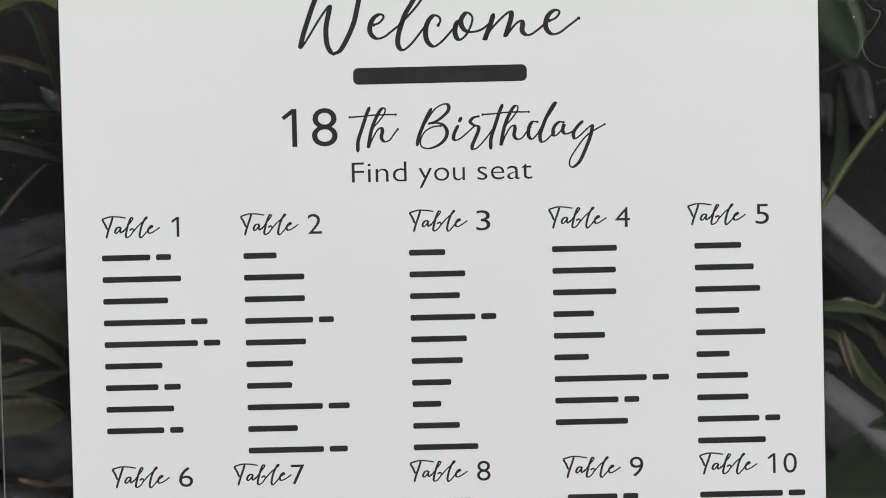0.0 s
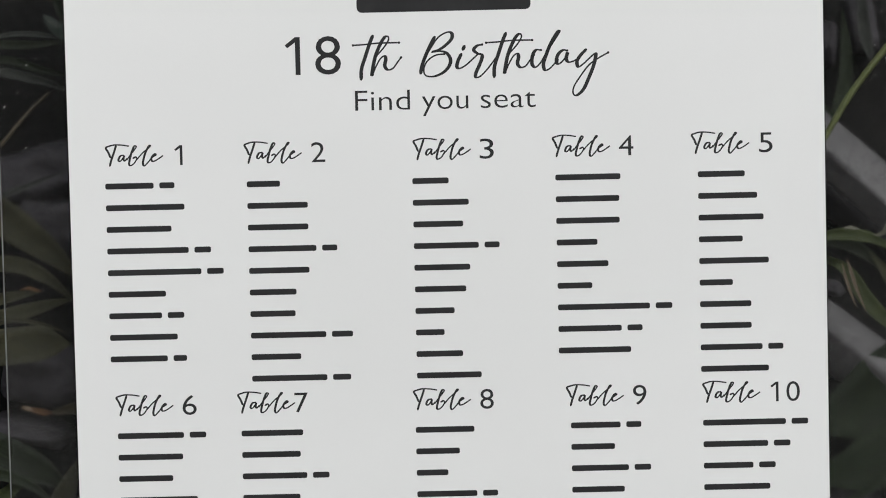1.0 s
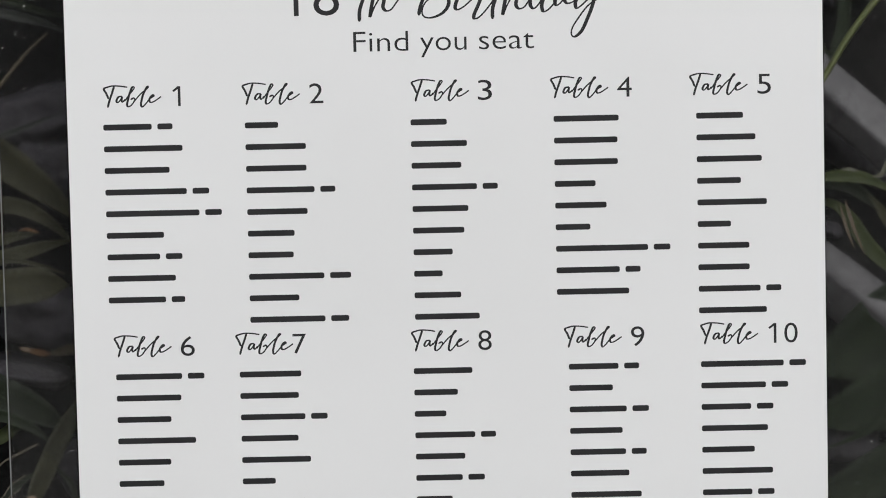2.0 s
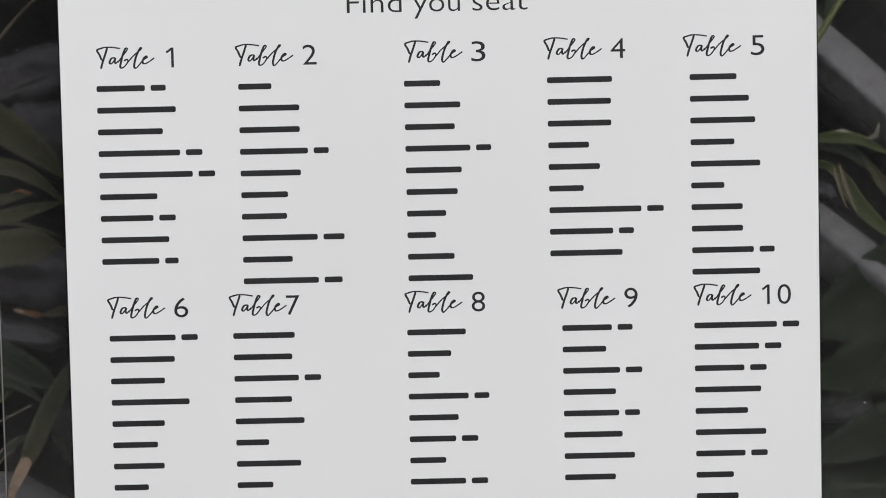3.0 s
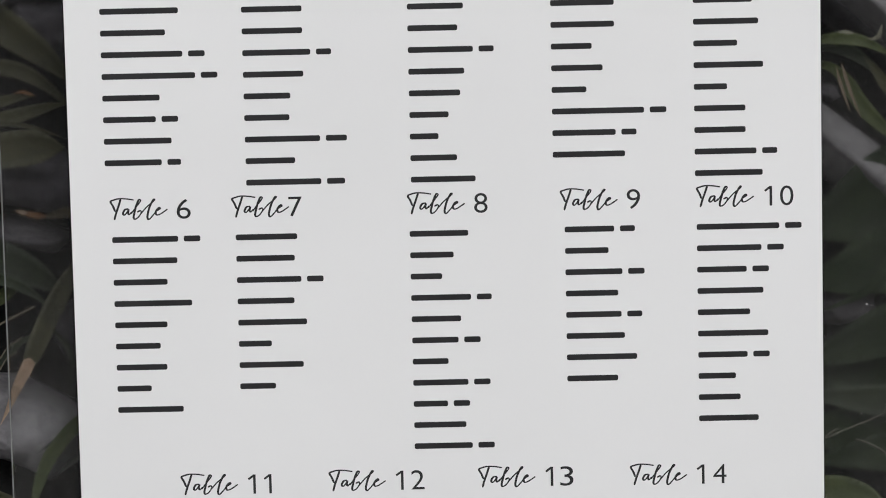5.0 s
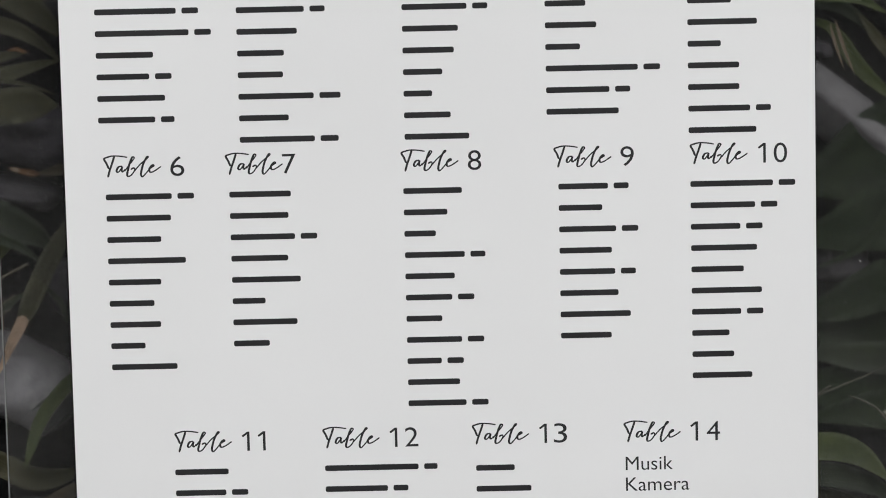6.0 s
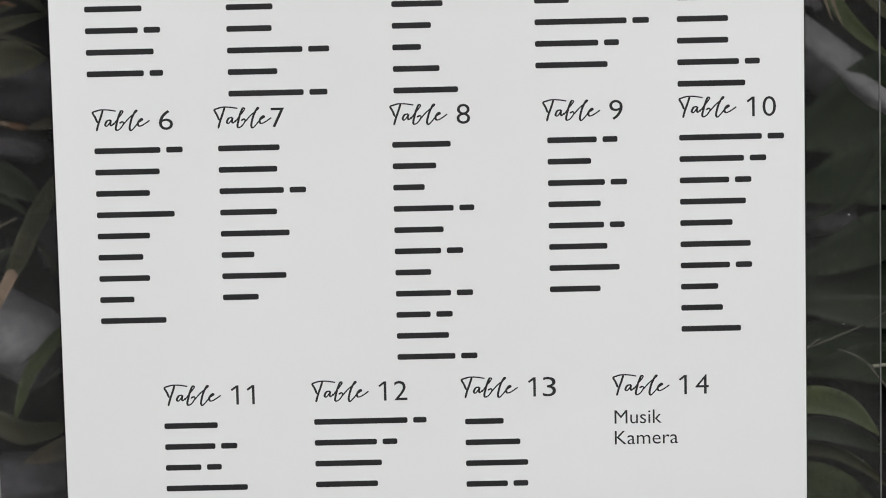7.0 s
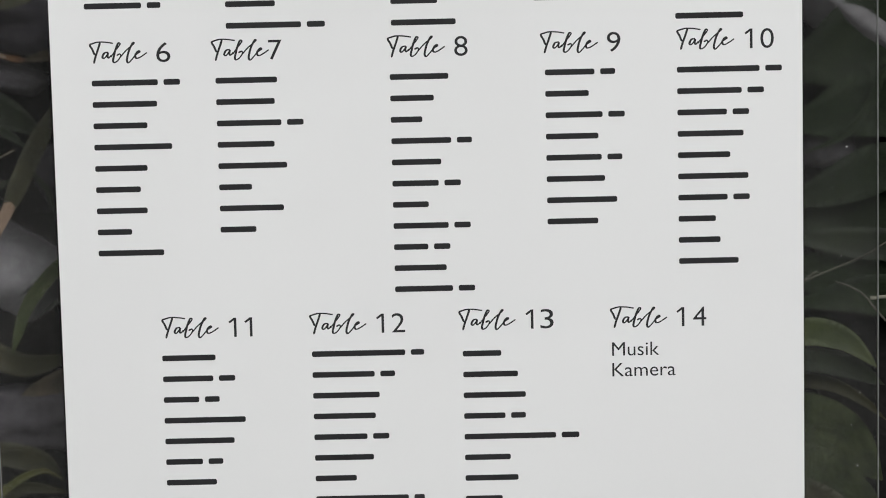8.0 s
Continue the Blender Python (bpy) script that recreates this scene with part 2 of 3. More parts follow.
def words(text, x0, x1, z, height, thin=0.0, name="lettering"):
    """Upright print that fills x0 to x1 from the baseline z, with capitals or digits of that height."""
    curve = bpy.data.curves.new(name, "FONT")
    curve.body, curve.size, curve.offset, curve.resolution_u = text, 1.0, thin, 4
    probe = bpy.data.objects.new(name, curve)
    scene.collection.objects.link(probe)
    bpy.context.view_layer.update()
    me = bpy.data.meshes.new_from_object(probe.evaluated_get(bpy.context.evaluated_depsgraph_get()))
    bpy.data.objects.remove(probe)
    tall = bpy.data.curves.new(name, "FONT")
    tall.body = "H"
    rule = bpy.data.objects.new(name, tall)
    scene.collection.objects.link(rule)
    bpy.context.view_layer.update()
    cap = rule.evaluated_get(bpy.context.evaluated_depsgraph_get()).dimensions.y
    bpy.data.objects.remove(rule)
    lo, hi = min(v.co.x for v in me.vertices), max(v.co.x for v in me.vertices)
    for v in me.vertices:
        v.co = Vector((x0 + (v.co.x - lo) / (hi - lo) * (x1 - x0), FACE - 0.0001, z + v.co.y / cap * height))
    me.materials.clear()
    me.materials.append(INK)
    ob = new(name, me)
    ob.parent = board
    return tagged(ob, "black printed words " + text if len(text) > 2 else "black printed number " + text)


def one(x1, z, height):
    """The figure 1 with its slanting flag, its stem ending at x1."""
    bm = bmesh.new()
    w = height * 0.13
    for ring in (((x1 - w, z), (x1, z), (x1, z + height), (x1 - w, z + height)),
                 ((x1 - w, z + height), (x1 - w * 3.1, z + height * 0.79), (x1 - w * 2.6, z + height * 0.71), (x1 - w, z + height * 0.86))):
        bm.faces.new([flat_print(bm, x, y) for x, y in ring])
    return part("number", bm, INK, board, "black printed figure 1")


def numeral(text, x0, x1, z, height):
    """A number that fills x0 to x1."""
    for i, c in enumerate(text):
        last = i == len(text) - 1
        if c == "1":
            one(x1 if last else x0 + height * 0.38, z, height)
        else:
            words(c, x1 - height * 0.68 if len(text) > 1 else x0, x1, z, height, -0.004, "number")


# Handwritten letters as pen strokes on a small grid: x to the right, y up from the baseline.
PEN = {}
PEN["W"] = [[(40, 113), (25, 84), (12, 49), (4, 25), (0, 5), (13, 22), (28, 46), (44, 69), (52, 77), (50, 63), (45, 39), (46, 11), (54, -5), (65, -4)],
            [(109, 116), (106, 97), (101, 75), (94, 47), (82, 20), (69, -1), (57, -7)]]
PEN["e"] = [[(11, 42), (21, 46), (28, 54), (27, 59), (20, 60), (11, 54), (5, 43), (4, 31), (9, 22), (17, 18), (29, 21), (44, 32), (62, 45)]]
PEN["l"] = [[(4, 42), (18, 56), (32, 71), (42, 84), (45, 94), (40, 96), (32, 89), (24, 77), (13, 59), (5, 38), (0, 20), (0, 5), (7, -3), (17, 2), (28, 13), (40, 28), (49, 39)]]
PEN["c"] = [[(26, 39), (30, 47), (27, 54), (18, 56), (9, 47), (4, 33), (4, 18), (9, 7), (18, 2), (30, 9), (43, 22), (58, 39)]]
PEN["o"] = [[(10, 45), (6, 39), (4, 27), (7, 16), (14, 13), (25, 23), (33, 39), (35, 51), (29, 59), (22, 58), (15, 47), (17, 35), (25, 27), (37, 26), (49, 29), (62, 37)]]
PEN["m"] = [[(16, 55), (10, 37), (0, 11), (10, 28), (27, 46), (40, 57), (47, 59), (47, 49), (42, 33), (37, 17), (45, 27), (56, 39), (64, 43), (67, 38), (66, 26), (72, 19), (81, 19), (92, 26), (105, 36)]]
PEN["t"] = [[(35, 74), (29, 60), (21, 37), (14, 16), (13, -2)], [(0, 58), (21, 59), (46, 61), (81, 61)]]
PEN["h"] = [[(9, 39), (22, 53), (30, 65), (30, 72), (24, 71), (16, 59), (6, 35), (0, 4), (7, 19), (16, 34), (23, 38), (25, 32), (23, 21), (28, 14), (37, 16), (45, 26), (52, 35)]]
PEN["B"] = [[(26, 64), (19, 52), (10, 33), (3, 15), (0, 1)],
            [(5, 22), (20, 47), (33, 64), (48, 72), (56, 70), (56, 61), (47, 51), (34, 42), (21, 38), (36, 39), (47, 35), (53, 24), (50, 12), (39, 1), (23, -5), (11, -4), (6, 2), (7, 13), (14, 24), (27, 32), (42, 34)]]
PEN["i"] = [[(8, 33), (2, 21), (0, 11), (5, 8), (15, 13), (27, 23), (38, 33)], [(14, 47), (11, 41)]]
PEN["r"] = [[(15, 49), (6, 47), (0, 40), (6, 34), (14, 31), (14, 24), (9, 12), (3, -1), (3, -8), (10, -7), (20, 2), (31, 15), (43, 31)]]
PEN["d"] = [[(16, 37), (7, 37), (1, 27), (0, 13), (6, 7), (15, 15), (23, 28), (35, 46), (47, 64), (50, 70), (45, 67), (33, 47), (25, 28), (20, 13), (22, 2), (29, 3), (37, 10), (45, 19)]]
PEN["a"] = [[(19, 35), (12, 36), (4, 30), (0, 20), (2, 12), (9, 15), (18, 26), (20, 32), (17, 21), (21, 15), (29, 16), (38, 21)]]
PEN["y"] = [[(24, 36), (15, 27), (8, 16), (10, 6), (19, 11), (30, 21), (40, 29), (41, 24), (37, 8), (28, -14), (18, -34), (6, -44), (0, -40), (2, -28), (13, -11), (28, 8), (43, 19), (63, 30)]]
PEN["T"] = [[(18, 37), (14, 25), (9.5, 13), (6, 1)], [(40, 35.5), (28, 37.5), (15, 38), (6, 36), (0, 33), (4, 25), (7.5, 16)]]
PEN["small_a"] = [[(9, 19.5), (4, 18.5), (1, 14.5), (0, 10.5), (3, 9), (8, 14.5), (10, 18.5), (9, 12.5), (11, 9.5), (15, 13.5)]]
PEN["small_b"] = [[(0, 11.5), (8, 22), (14.5, 30), (17, 34.5), (13.5, 35), (8.5, 24), (5.5, 13.5), (3.5, 4.5), (5.5, 1), (11.5, 4), (17, 12), (16, 16), (11, 14)]]
PEN["small_l"] = [[(0, 11), (10, 22), (20.5, 30.5), (25, 35), (22.5, 35), (16, 23.5), (12.5, 12.5), (11, 4), (13.5, 0), (19.5, 5.5), (24.5, 11.5)]]
PEN["small_e"] = [[(0, 13.5), (6, 17.5), (8.5, 19), (7, 21), (3, 18), (0, 12.5), (1.5, 8), (6.5, 8.5), (13.5, 12.5), (20, 17)]]


def pen_strokes(bm, letters, x0, z0, unit, pen, hair):
    """Ribbons along the strokes of letters (name, x, y), thicker on the way down; hair: how thin the upstrokes are."""
    for name, lx, ly in letters:
        for stroke in PEN[name]:
            path = smooth_path([((lx + x) * unit, (ly + y) * unit, 0) for x, y in stroke], 7)
            sides = []
            for i, p in enumerate(path):
                way = (path[min(i + 1, len(path) - 1)] - path[max(i - 1, 0)]).normalized()
                end = min(i, len(path) - 1 - i)
                w = pen * (hair + (1.06 - hair) * max(0.0, -way.y)) * (0.75 if end == 0 else 1.0)
                off = Vector((-way.y, way.x, 0)) * w / 2
                sides.append([flat_print(bm, x0 + q.x, z0 + q.y) for q in (p + off, p - off)])
            for a, b in zip(sides, sides[1:]):
                bm.faces.new((a[0], a[1], b[1], b[0]))
            for p in (path[0], path[-1]):
                bm.faces.new([flat_print(bm, x0 + p.x + pen * 0.36 * math.cos(t), z0 + p.y + pen * 0.36 * math.sin(t)) for t in (2 * math.pi * k / 10 for k in range(10))])


def script(text, letters, x0, z0, unit, pen, hair=0.46):
    bm = bmesh.new()
    pen_strokes(bm, letters, x0, z0, unit, pen, hair)
    return part("script_lettering", bm, INK, board, "black handwritten-style words " + text)


UNIT = 0.0003756
script("Welcome", [("W", 3, 0), ("e", 121, 0), ("l", 174, 0), ("c", 219, 0), ("o", 270, 0), ("m", 326, 0), ("e", 429.5, 0.5)], -0.0921, 0.7016, UNIT, 0.0032)
bar(-0.0570, 0.6838, 0.1146, 0.0110)
numeral("18", -0.1045, -0.0682, 0.6383, 0.0250)
script("th", [("t", 0, 0), ("h", 32, 0)], -0.0600, 0.6352, UNIT, 0.0023)
script("Birthday", [("B", 0, 0), ("i", 64, 0), ("r", 94, 0), ("t", 116, -6), ("h", 147.5, -6.5), ("d", 196, 0), ("a", 239, 0), ("y", 267, 0)], -0.0158, 0.6372, UNIT, 0.0023)
words("Find", -0.0595, -0.0233, 0.6137, 0.0134, -0.008)
words("you", -0.0154, 0.0152, 0.6136, 0.0134, -0.008)
words("seat", 0.0234, 0.0597, 0.6136, 0.0134, -0.008)


TABLE = [("T", 0.5, 0), ("small_a", 22, 0), ("small_b", 37, 0), ("small_l", 54, 0), ("small_e", 80, 0)]


def table(number, x, digits, z, first, start, *rows):
    """A heading at x with its number between digits, and under it a bar for each word of a list of names (millimetres)."""
    script("Table", TABLE, x / 1000, z / 1000, UNIT, 0.00135, 0.68)
    numeral(str(number), digits[0] / 1000, digits[1] / 1000, z / 1000, 0.0132)
    for i, row in enumerate(rows):
        at = start
        for length in row:
            bar(at / 1000, (first - 14.4 * i) / 1000, length / 1000, 0.0039)
            at += length + 3.8


table(1, -225.3, (-179.5, -174.6), 580.6, 567.4, -226.3, (32, 10), (52,), (43,), (54, 11), (62, 11), (38,), (35, 11), (45,), (38, 9))
table(2, -133.6, (-89.5, -80.2), 580.4, 566.8, -132.6, (22,), (40,), (40,), (45, 10), (40,), (31,), (30,), (50, 14), (33,), (50, 12))
table(3, -21.8, (21.9, 31.3), 580.2, 566.4, -23.0, (24,), (37,), (33,), (43, 10), (37,), (34,), (26,), (19,), (31,), (43,))
table(4, 70.2, (113.9, 123.6), 580.2, 566.6, 71.6, (43,), (42,), (42,), (27,), (34,), (23,), (61, 11), (42, 10), (48,))
table(5, 162.1, (206.5, 215.5), 580.2, 566.6, 165.8, (31,), (39,), (43,), (29,), (46,), (22,), (34,), (34,), (41, 10), (45,))
table(6, -223.5, (-179.5, -170.1), 414.0, 400.6, -223.1, (44, 11), (43,), (36,), (52,), (35,), (30,), (34,), (23,), (44,))
table(7, -142.5, (-104.9, -95.9), 414.0, 400.6, -140.7, (41,), (39,), (43, 11), (38,), (46,), (22,), (43,), (24,))
table(8, -25.5, (18.6, 27.6), 413.6, 400.4, -24.7, (39,), (29,), (21,), (40, 10), (33,), (31, 11), (24,), (37, 11), (23, 11), (35,), (39, 11))
table(9, 76.2, (120.2, 129.2), 414.0, 401.1, 78.6, (33, 10), (29,), (38, 11), (35,), (37, 10), (39,), (47,), (34,))
table(10, 166.8, (211.9, 231.1), 414.2, 400.9, 166.5, (55, 11), (43, 11), (33, 11), (44,), (35,), (47,), (33, 11), (25,), (28,), (40,))
table(11, -182.3, (-137.3, -121.6), 226.2, 212.4, -183.1, (36,), (34, 11), (24, 10), (55,), (47,), (25, 10), (34,), (45,))
table(12, -82.7, (-37.8, -18.7), 226.7, 213.0, -82.0, (63, 9), (42, 10), (45,), (42,), (36, 11), (40,), (28,), (63, 7))
table(13, 17.9, (62.9, 81.5), 227.2, 211.0, 19.8, (26,), (37,), (42,), (28, 10), (62, 12), (31,), (36,), (25,))
table(14, 120.0, (164.6, 184.4), 226.5, 0, 0)
words("Musik", 0.1206, 0.1524, 0.2072, 0.0093, -0.002)
words("Kamera", 0.1206, 0.1633, 0.1929, 0.0093, -0.002)

# dust on the sheet: a few larger specks (millimetres: x, z, radius) among fine ones past counting
SPECKS = ((273.7, 715.3, 0.54), (282.9, 705.8, 0.33), (288.7, 671.4, 0.40), (292.8, 673.2, 0.33), (283.8, 649.2, 0.45), (291.2, 640.4, 0.51),
          (284.3, 629.4, 0.29), (-273.4, 699.6, 0.36), (-273.6, 692.2, 0.45), (-269.6, 652.9, 0.45), (-276.1, 648.9, 0.58), (-282.7, 630.4, 0.33),
          (-276.8, 628.0, 0.33), (-291.5, 621.6, 0.45), (-278.2, 594.3, 0.45), (279.5, 346.3, 0.49), (269.7, 338.8, 0.29), (269.5, 318.6, 0.29),
          (275.6, 271.9, 0.40), (288.0, 177.6, 0.40), (282.2, 155.3, 0.45), (286.4, 126.8, 0.49), (276.6, 204.1, 0.25))
bm = bmesh.new()
pick = random.Random(5)
fine = [((pick.uniform(-294, -252) if k % 2 else pick.uniform(252, 299)), pick.uniform(30, 800), pick.uniform(0.08, 0.16)) for k in range(110)]
for x, z, r in SPECKS + tuple(fine):
    turn = pick.uniform(0, math.pi)
    long = pick.uniform(0.9, 1.7)
    ring = []
    for q in range(7):
        a = 2 * math.pi * q / 7
        u, v = r * long * math.cos(a), r * math.sin(a) * pick.uniform(0.6, 1.0)
        ring.append(bm.verts.new(((x + u * math.cos(turn) - v * math.sin(turn)) / 1000, -0.00012, (z + u * math.sin(turn) + v * math.cos(turn)) / 1000)))
    bm.faces.new(ring)
dust = part("dust", bm, DUST, sheet, "fine pale dust specks")
tagged(dust, kind="stuff")

bm = bmesh.new()
tube(bm, [(0.2795, -0.0004, 0.7285), (0.2820, -0.0004, 0.7244), (0.2857, -0.0004, 0.7202), (0.2909, -0.0004, 0.7182), (0.2889, -0.0004, 0.7120), (0.2847, -0.0004, 0.7057),
          (0.2806, -0.0004, 0.7010), (0.2790, -0.0004, 0.6958), (0.2811, -0.0004, 0.6891), (0.2862, -0.0004, 0.6838), (0.2948, -0.0004, 0.6809)], 0.00040, 0.00034, 8, 6)
part("fibre", bm, FIBRE, sheet, "thin curled pale fibre", True)


# ---- stones and plants in the bank behind the sign ----
def in_sign(x, y, z):
    return SIGN @ Vector((x, y, z))


def stone(name, centre, size, turn, mat, label, seed, square=0.55, rough=0.10):
    """A weathered block: between a ball and a box, dented, turned within the sign's space."""
    bm = bmesh.new()
    bmesh.ops.create_icosphere(bm, subdivisions=4, radius=1.0)
    for v in bm.verts:
        d = v.co.normalized()
        cube = d / max(abs(d.x), abs(d.y), abs(d.z))
        p = d.lerp(cube, square)
        n = noise.noise(d * 1.6 + Vector((seed, 0, 0))) * rough * 1.6 + noise.noise(d * 5.0 + Vector((0, seed, 0))) * rough * 0.45 + noise.noise(d * 16.0 + Vector((0, 0, seed))) * rough * 0.12
        p = p * (1 + n)
        v.co = Vector((p.x * size[0], p.y * size[1], p.z * size[2]))
    ob = new(name, mesh_of(name, bm, mat, True))
    ob.matrix_world = SIGN @ pose(*centre, *turn)
    return tagged(ob, label, "stone", "stones of the bank")


SLAB = "grey squared garden stone set in the planted bank"
DULL = "dark violet-grey stone half buried in the bank"
stone("stone", (0.2805, 0.135, 0.5595), (0.11, 0.0130, 0.0150), (55, 43, 0), ROCK, SLAB, 3.1, 0.9, 0.035)
stone("stone", (0.278, 0.150, 0.4300), (0.11, 0.0125, 0.0210), (50, 38, 0), ROCK, SLAB, 8.4, 0.75, 0.05)
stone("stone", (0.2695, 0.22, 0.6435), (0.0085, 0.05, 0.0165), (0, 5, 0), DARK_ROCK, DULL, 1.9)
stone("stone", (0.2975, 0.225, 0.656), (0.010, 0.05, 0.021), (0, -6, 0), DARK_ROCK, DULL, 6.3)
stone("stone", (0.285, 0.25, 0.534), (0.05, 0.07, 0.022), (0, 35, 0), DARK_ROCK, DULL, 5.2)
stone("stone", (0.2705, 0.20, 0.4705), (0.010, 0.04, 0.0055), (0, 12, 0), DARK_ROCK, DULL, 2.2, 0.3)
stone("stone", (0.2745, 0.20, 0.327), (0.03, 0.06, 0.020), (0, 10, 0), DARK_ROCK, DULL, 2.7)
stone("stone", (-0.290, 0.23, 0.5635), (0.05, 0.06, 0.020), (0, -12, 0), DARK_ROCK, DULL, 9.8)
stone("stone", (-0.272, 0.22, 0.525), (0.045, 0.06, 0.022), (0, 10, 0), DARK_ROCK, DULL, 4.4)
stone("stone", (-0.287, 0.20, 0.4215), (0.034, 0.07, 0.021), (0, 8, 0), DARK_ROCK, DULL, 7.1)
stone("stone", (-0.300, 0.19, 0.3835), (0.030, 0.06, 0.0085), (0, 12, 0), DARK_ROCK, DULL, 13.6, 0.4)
stone("stone", (-0.305, 0.175, 0.249), (0.042, 0.07, 0.028), (0, 25, 0), ROCK, SLAB, 7.7, 0.4)
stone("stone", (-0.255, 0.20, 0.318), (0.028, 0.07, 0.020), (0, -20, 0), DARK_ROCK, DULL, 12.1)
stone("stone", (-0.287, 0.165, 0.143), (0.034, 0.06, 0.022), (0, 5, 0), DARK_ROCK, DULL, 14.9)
stone("stone", (0.02, 0.16, 0.60), (0.17, 0.152, 0.10), (0, 6, 0), ROCK, "large grey stone in the bank that the acrylic sheet leans on", 10.5, 0.7, 0.05)


def on_bank(x, z):
    """A spot just inside the bank's face."""
    return Vector((x, bank_y(z) + 0.015, z))


def plant(name, label, x, z):
    ob = new(name)
    ob.location = on_bank(x, z)
    return tagged(ob, label, "plant", "plants of the bank")


def blade(root, pts, width, mat, name="leaf", label="", fold=0.25, full=0.45, turn=0.0, rooted=True):
    """A leaf from the plant's root through points of the sign's space: two halves folded along a midrib."""
    base = Vector(root.location)
    way_out = [in_sign(*p) - base for p in pts]
    path = smooth_path(([way_out[0] * f for f in (0, 0.5, 0.8)] if rooted else []) + way_out, 7)
    hidden = 21 if rooted else 0
    bm = bmesh.new()
    lengthwise = bm.loops.layers.uv.new("UVMap")
    rows = []
    front = in_sign(0, -1, 0)
    last = len(path) - 1
    for i, p in enumerate(path):
        s = i / 3 / (last - 14) if i < hidden else (i - hidden + (7 if rooted else 0)) / (last - (14 if rooted else 0))
        way = (path[min(i + 1, last)] - path[max(i - 1, 0)]).normalized()
        side = way.cross(front)
        side = side.normalized() if side.length > 1e-3 else way.orthogonal().normalized()
        out = side.cross(way).normalized()
        side = (side * math.cos(turn) + out * math.sin(turn)).normalized()
        out = side.cross(way).normalized()
        w = width / 2 * (min(1.0, 0.22 + s / full) if s < full else max(0.03, 1 - ((s - full) / (1 - full)) ** 2.2))
        ripple = 0.04 * width * math.sin(9 * s + width * 900)
        rows.append([bm.verts.new(p + side * w + out * (fold * w + ripple)), bm.verts.new(p + side * w * 0.5 + out * fold * w * 0.35), bm.verts.new(p),
                     bm.verts.new(p - side * w * 0.5 + out * fold * w * 0.35), bm.verts.new(p - side * w + out * (fold * w - ripple))])
    shift = base.x * 37 + base.z * 53 + width * 9000
    for i, (a, b) in enumerate(zip(rows, rows[1:])):
        for k in range(4):
            face = bm.faces.new((a[k], a[k + 1], b[k + 1], b[k]))
            for loop, (u, v) in zip(face.loops, ((k, i), (k + 1, i), (k + 1, i + 1), (k, i + 1))):
                loop[lengthwise].uv = (u / 4 + shift, v / 7 + shift)
    bmesh.ops.solidify(bm, geom=bm.faces[:], thickness=0.0004)
    return part(name, bm, mat, root, label, True)


def stalk(root, pts, r0, r1, mat, name="stem", label=""):
    base = Vector(root.location)
    bm = bmesh.new()
    way_out = [in_sign(*p) - base for p in pts]
    tube(bm, [way_out[0] * f for f in (0, 0.5, 0.8)] + way_out, r0, r1, 6, 8)
    return part(name, bm, mat, root, label, True)


GRASS = "clump of arching strap-leaved garden grass with dry tips"
BROAD = "low plant with broad dark green leaves"

# beside the sheet's left margin
p = plant("grass_clump", GRASS, -0.44, 0.58)
blade(p, [(-0.313, 0.1, 0.7301), (-0.298, 0.1, 0.7367), (-0.2835, 0.1, 0.7426), (-0.2707, 0.1, 0.7419), (-0.2615, 0.1, 0.7366), (-0.2508, 0.1, 0.7302)], 0.0085, YELLOW_LEAF, full=0.7)
blade(p, [(-0.3152, 0.11, 0.7013), (-0.3036, 0.11, 0.6999), (-0.2919, 0.11, 0.6977), (-0.2803, 0.11, 0.6939), (-0.268, 0.11, 0.6897), (-0.2603, 0.11, 0.686)], 0.0051, BROWN_LEAF, full=0.6)
blade(p, [(-0.3118, 0.075, 0.6649), (-0.3002, 0.075, 0.6666), (-0.2886, 0.075, 0.6678), (-0.2752, 0.075, 0.6668), (-0.2637, 0.075, 0.6649), (-0.2549, 0.075, 0.6632)], 0.0035, GREY_LEAF, full=0.6)
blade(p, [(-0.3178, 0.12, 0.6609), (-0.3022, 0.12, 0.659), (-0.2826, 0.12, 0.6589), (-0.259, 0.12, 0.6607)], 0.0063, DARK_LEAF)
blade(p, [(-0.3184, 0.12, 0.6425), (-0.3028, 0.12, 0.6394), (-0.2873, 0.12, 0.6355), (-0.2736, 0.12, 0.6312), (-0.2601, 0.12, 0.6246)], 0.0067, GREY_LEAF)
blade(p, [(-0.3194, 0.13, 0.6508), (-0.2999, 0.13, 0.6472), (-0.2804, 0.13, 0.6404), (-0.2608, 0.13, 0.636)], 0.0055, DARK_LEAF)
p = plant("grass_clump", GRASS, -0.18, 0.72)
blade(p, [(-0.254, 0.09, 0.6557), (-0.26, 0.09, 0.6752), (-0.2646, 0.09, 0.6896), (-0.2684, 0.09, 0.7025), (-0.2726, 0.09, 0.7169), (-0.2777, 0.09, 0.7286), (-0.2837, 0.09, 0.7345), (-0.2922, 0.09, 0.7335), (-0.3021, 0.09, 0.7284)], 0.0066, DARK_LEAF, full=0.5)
blade(p, [(-0.248, 0.07, 0.6574), (-0.2566, 0.07, 0.6649), (-0.2626, 0.07, 0.6701), (-0.2678, 0.07, 0.6756), (-0.2722, 0.07, 0.681)], 0.0092, WAXY_LEAF, turn=-0.45, full=0.6)
p = plant("grass_clump", GRASS, -0.46, 0.38)
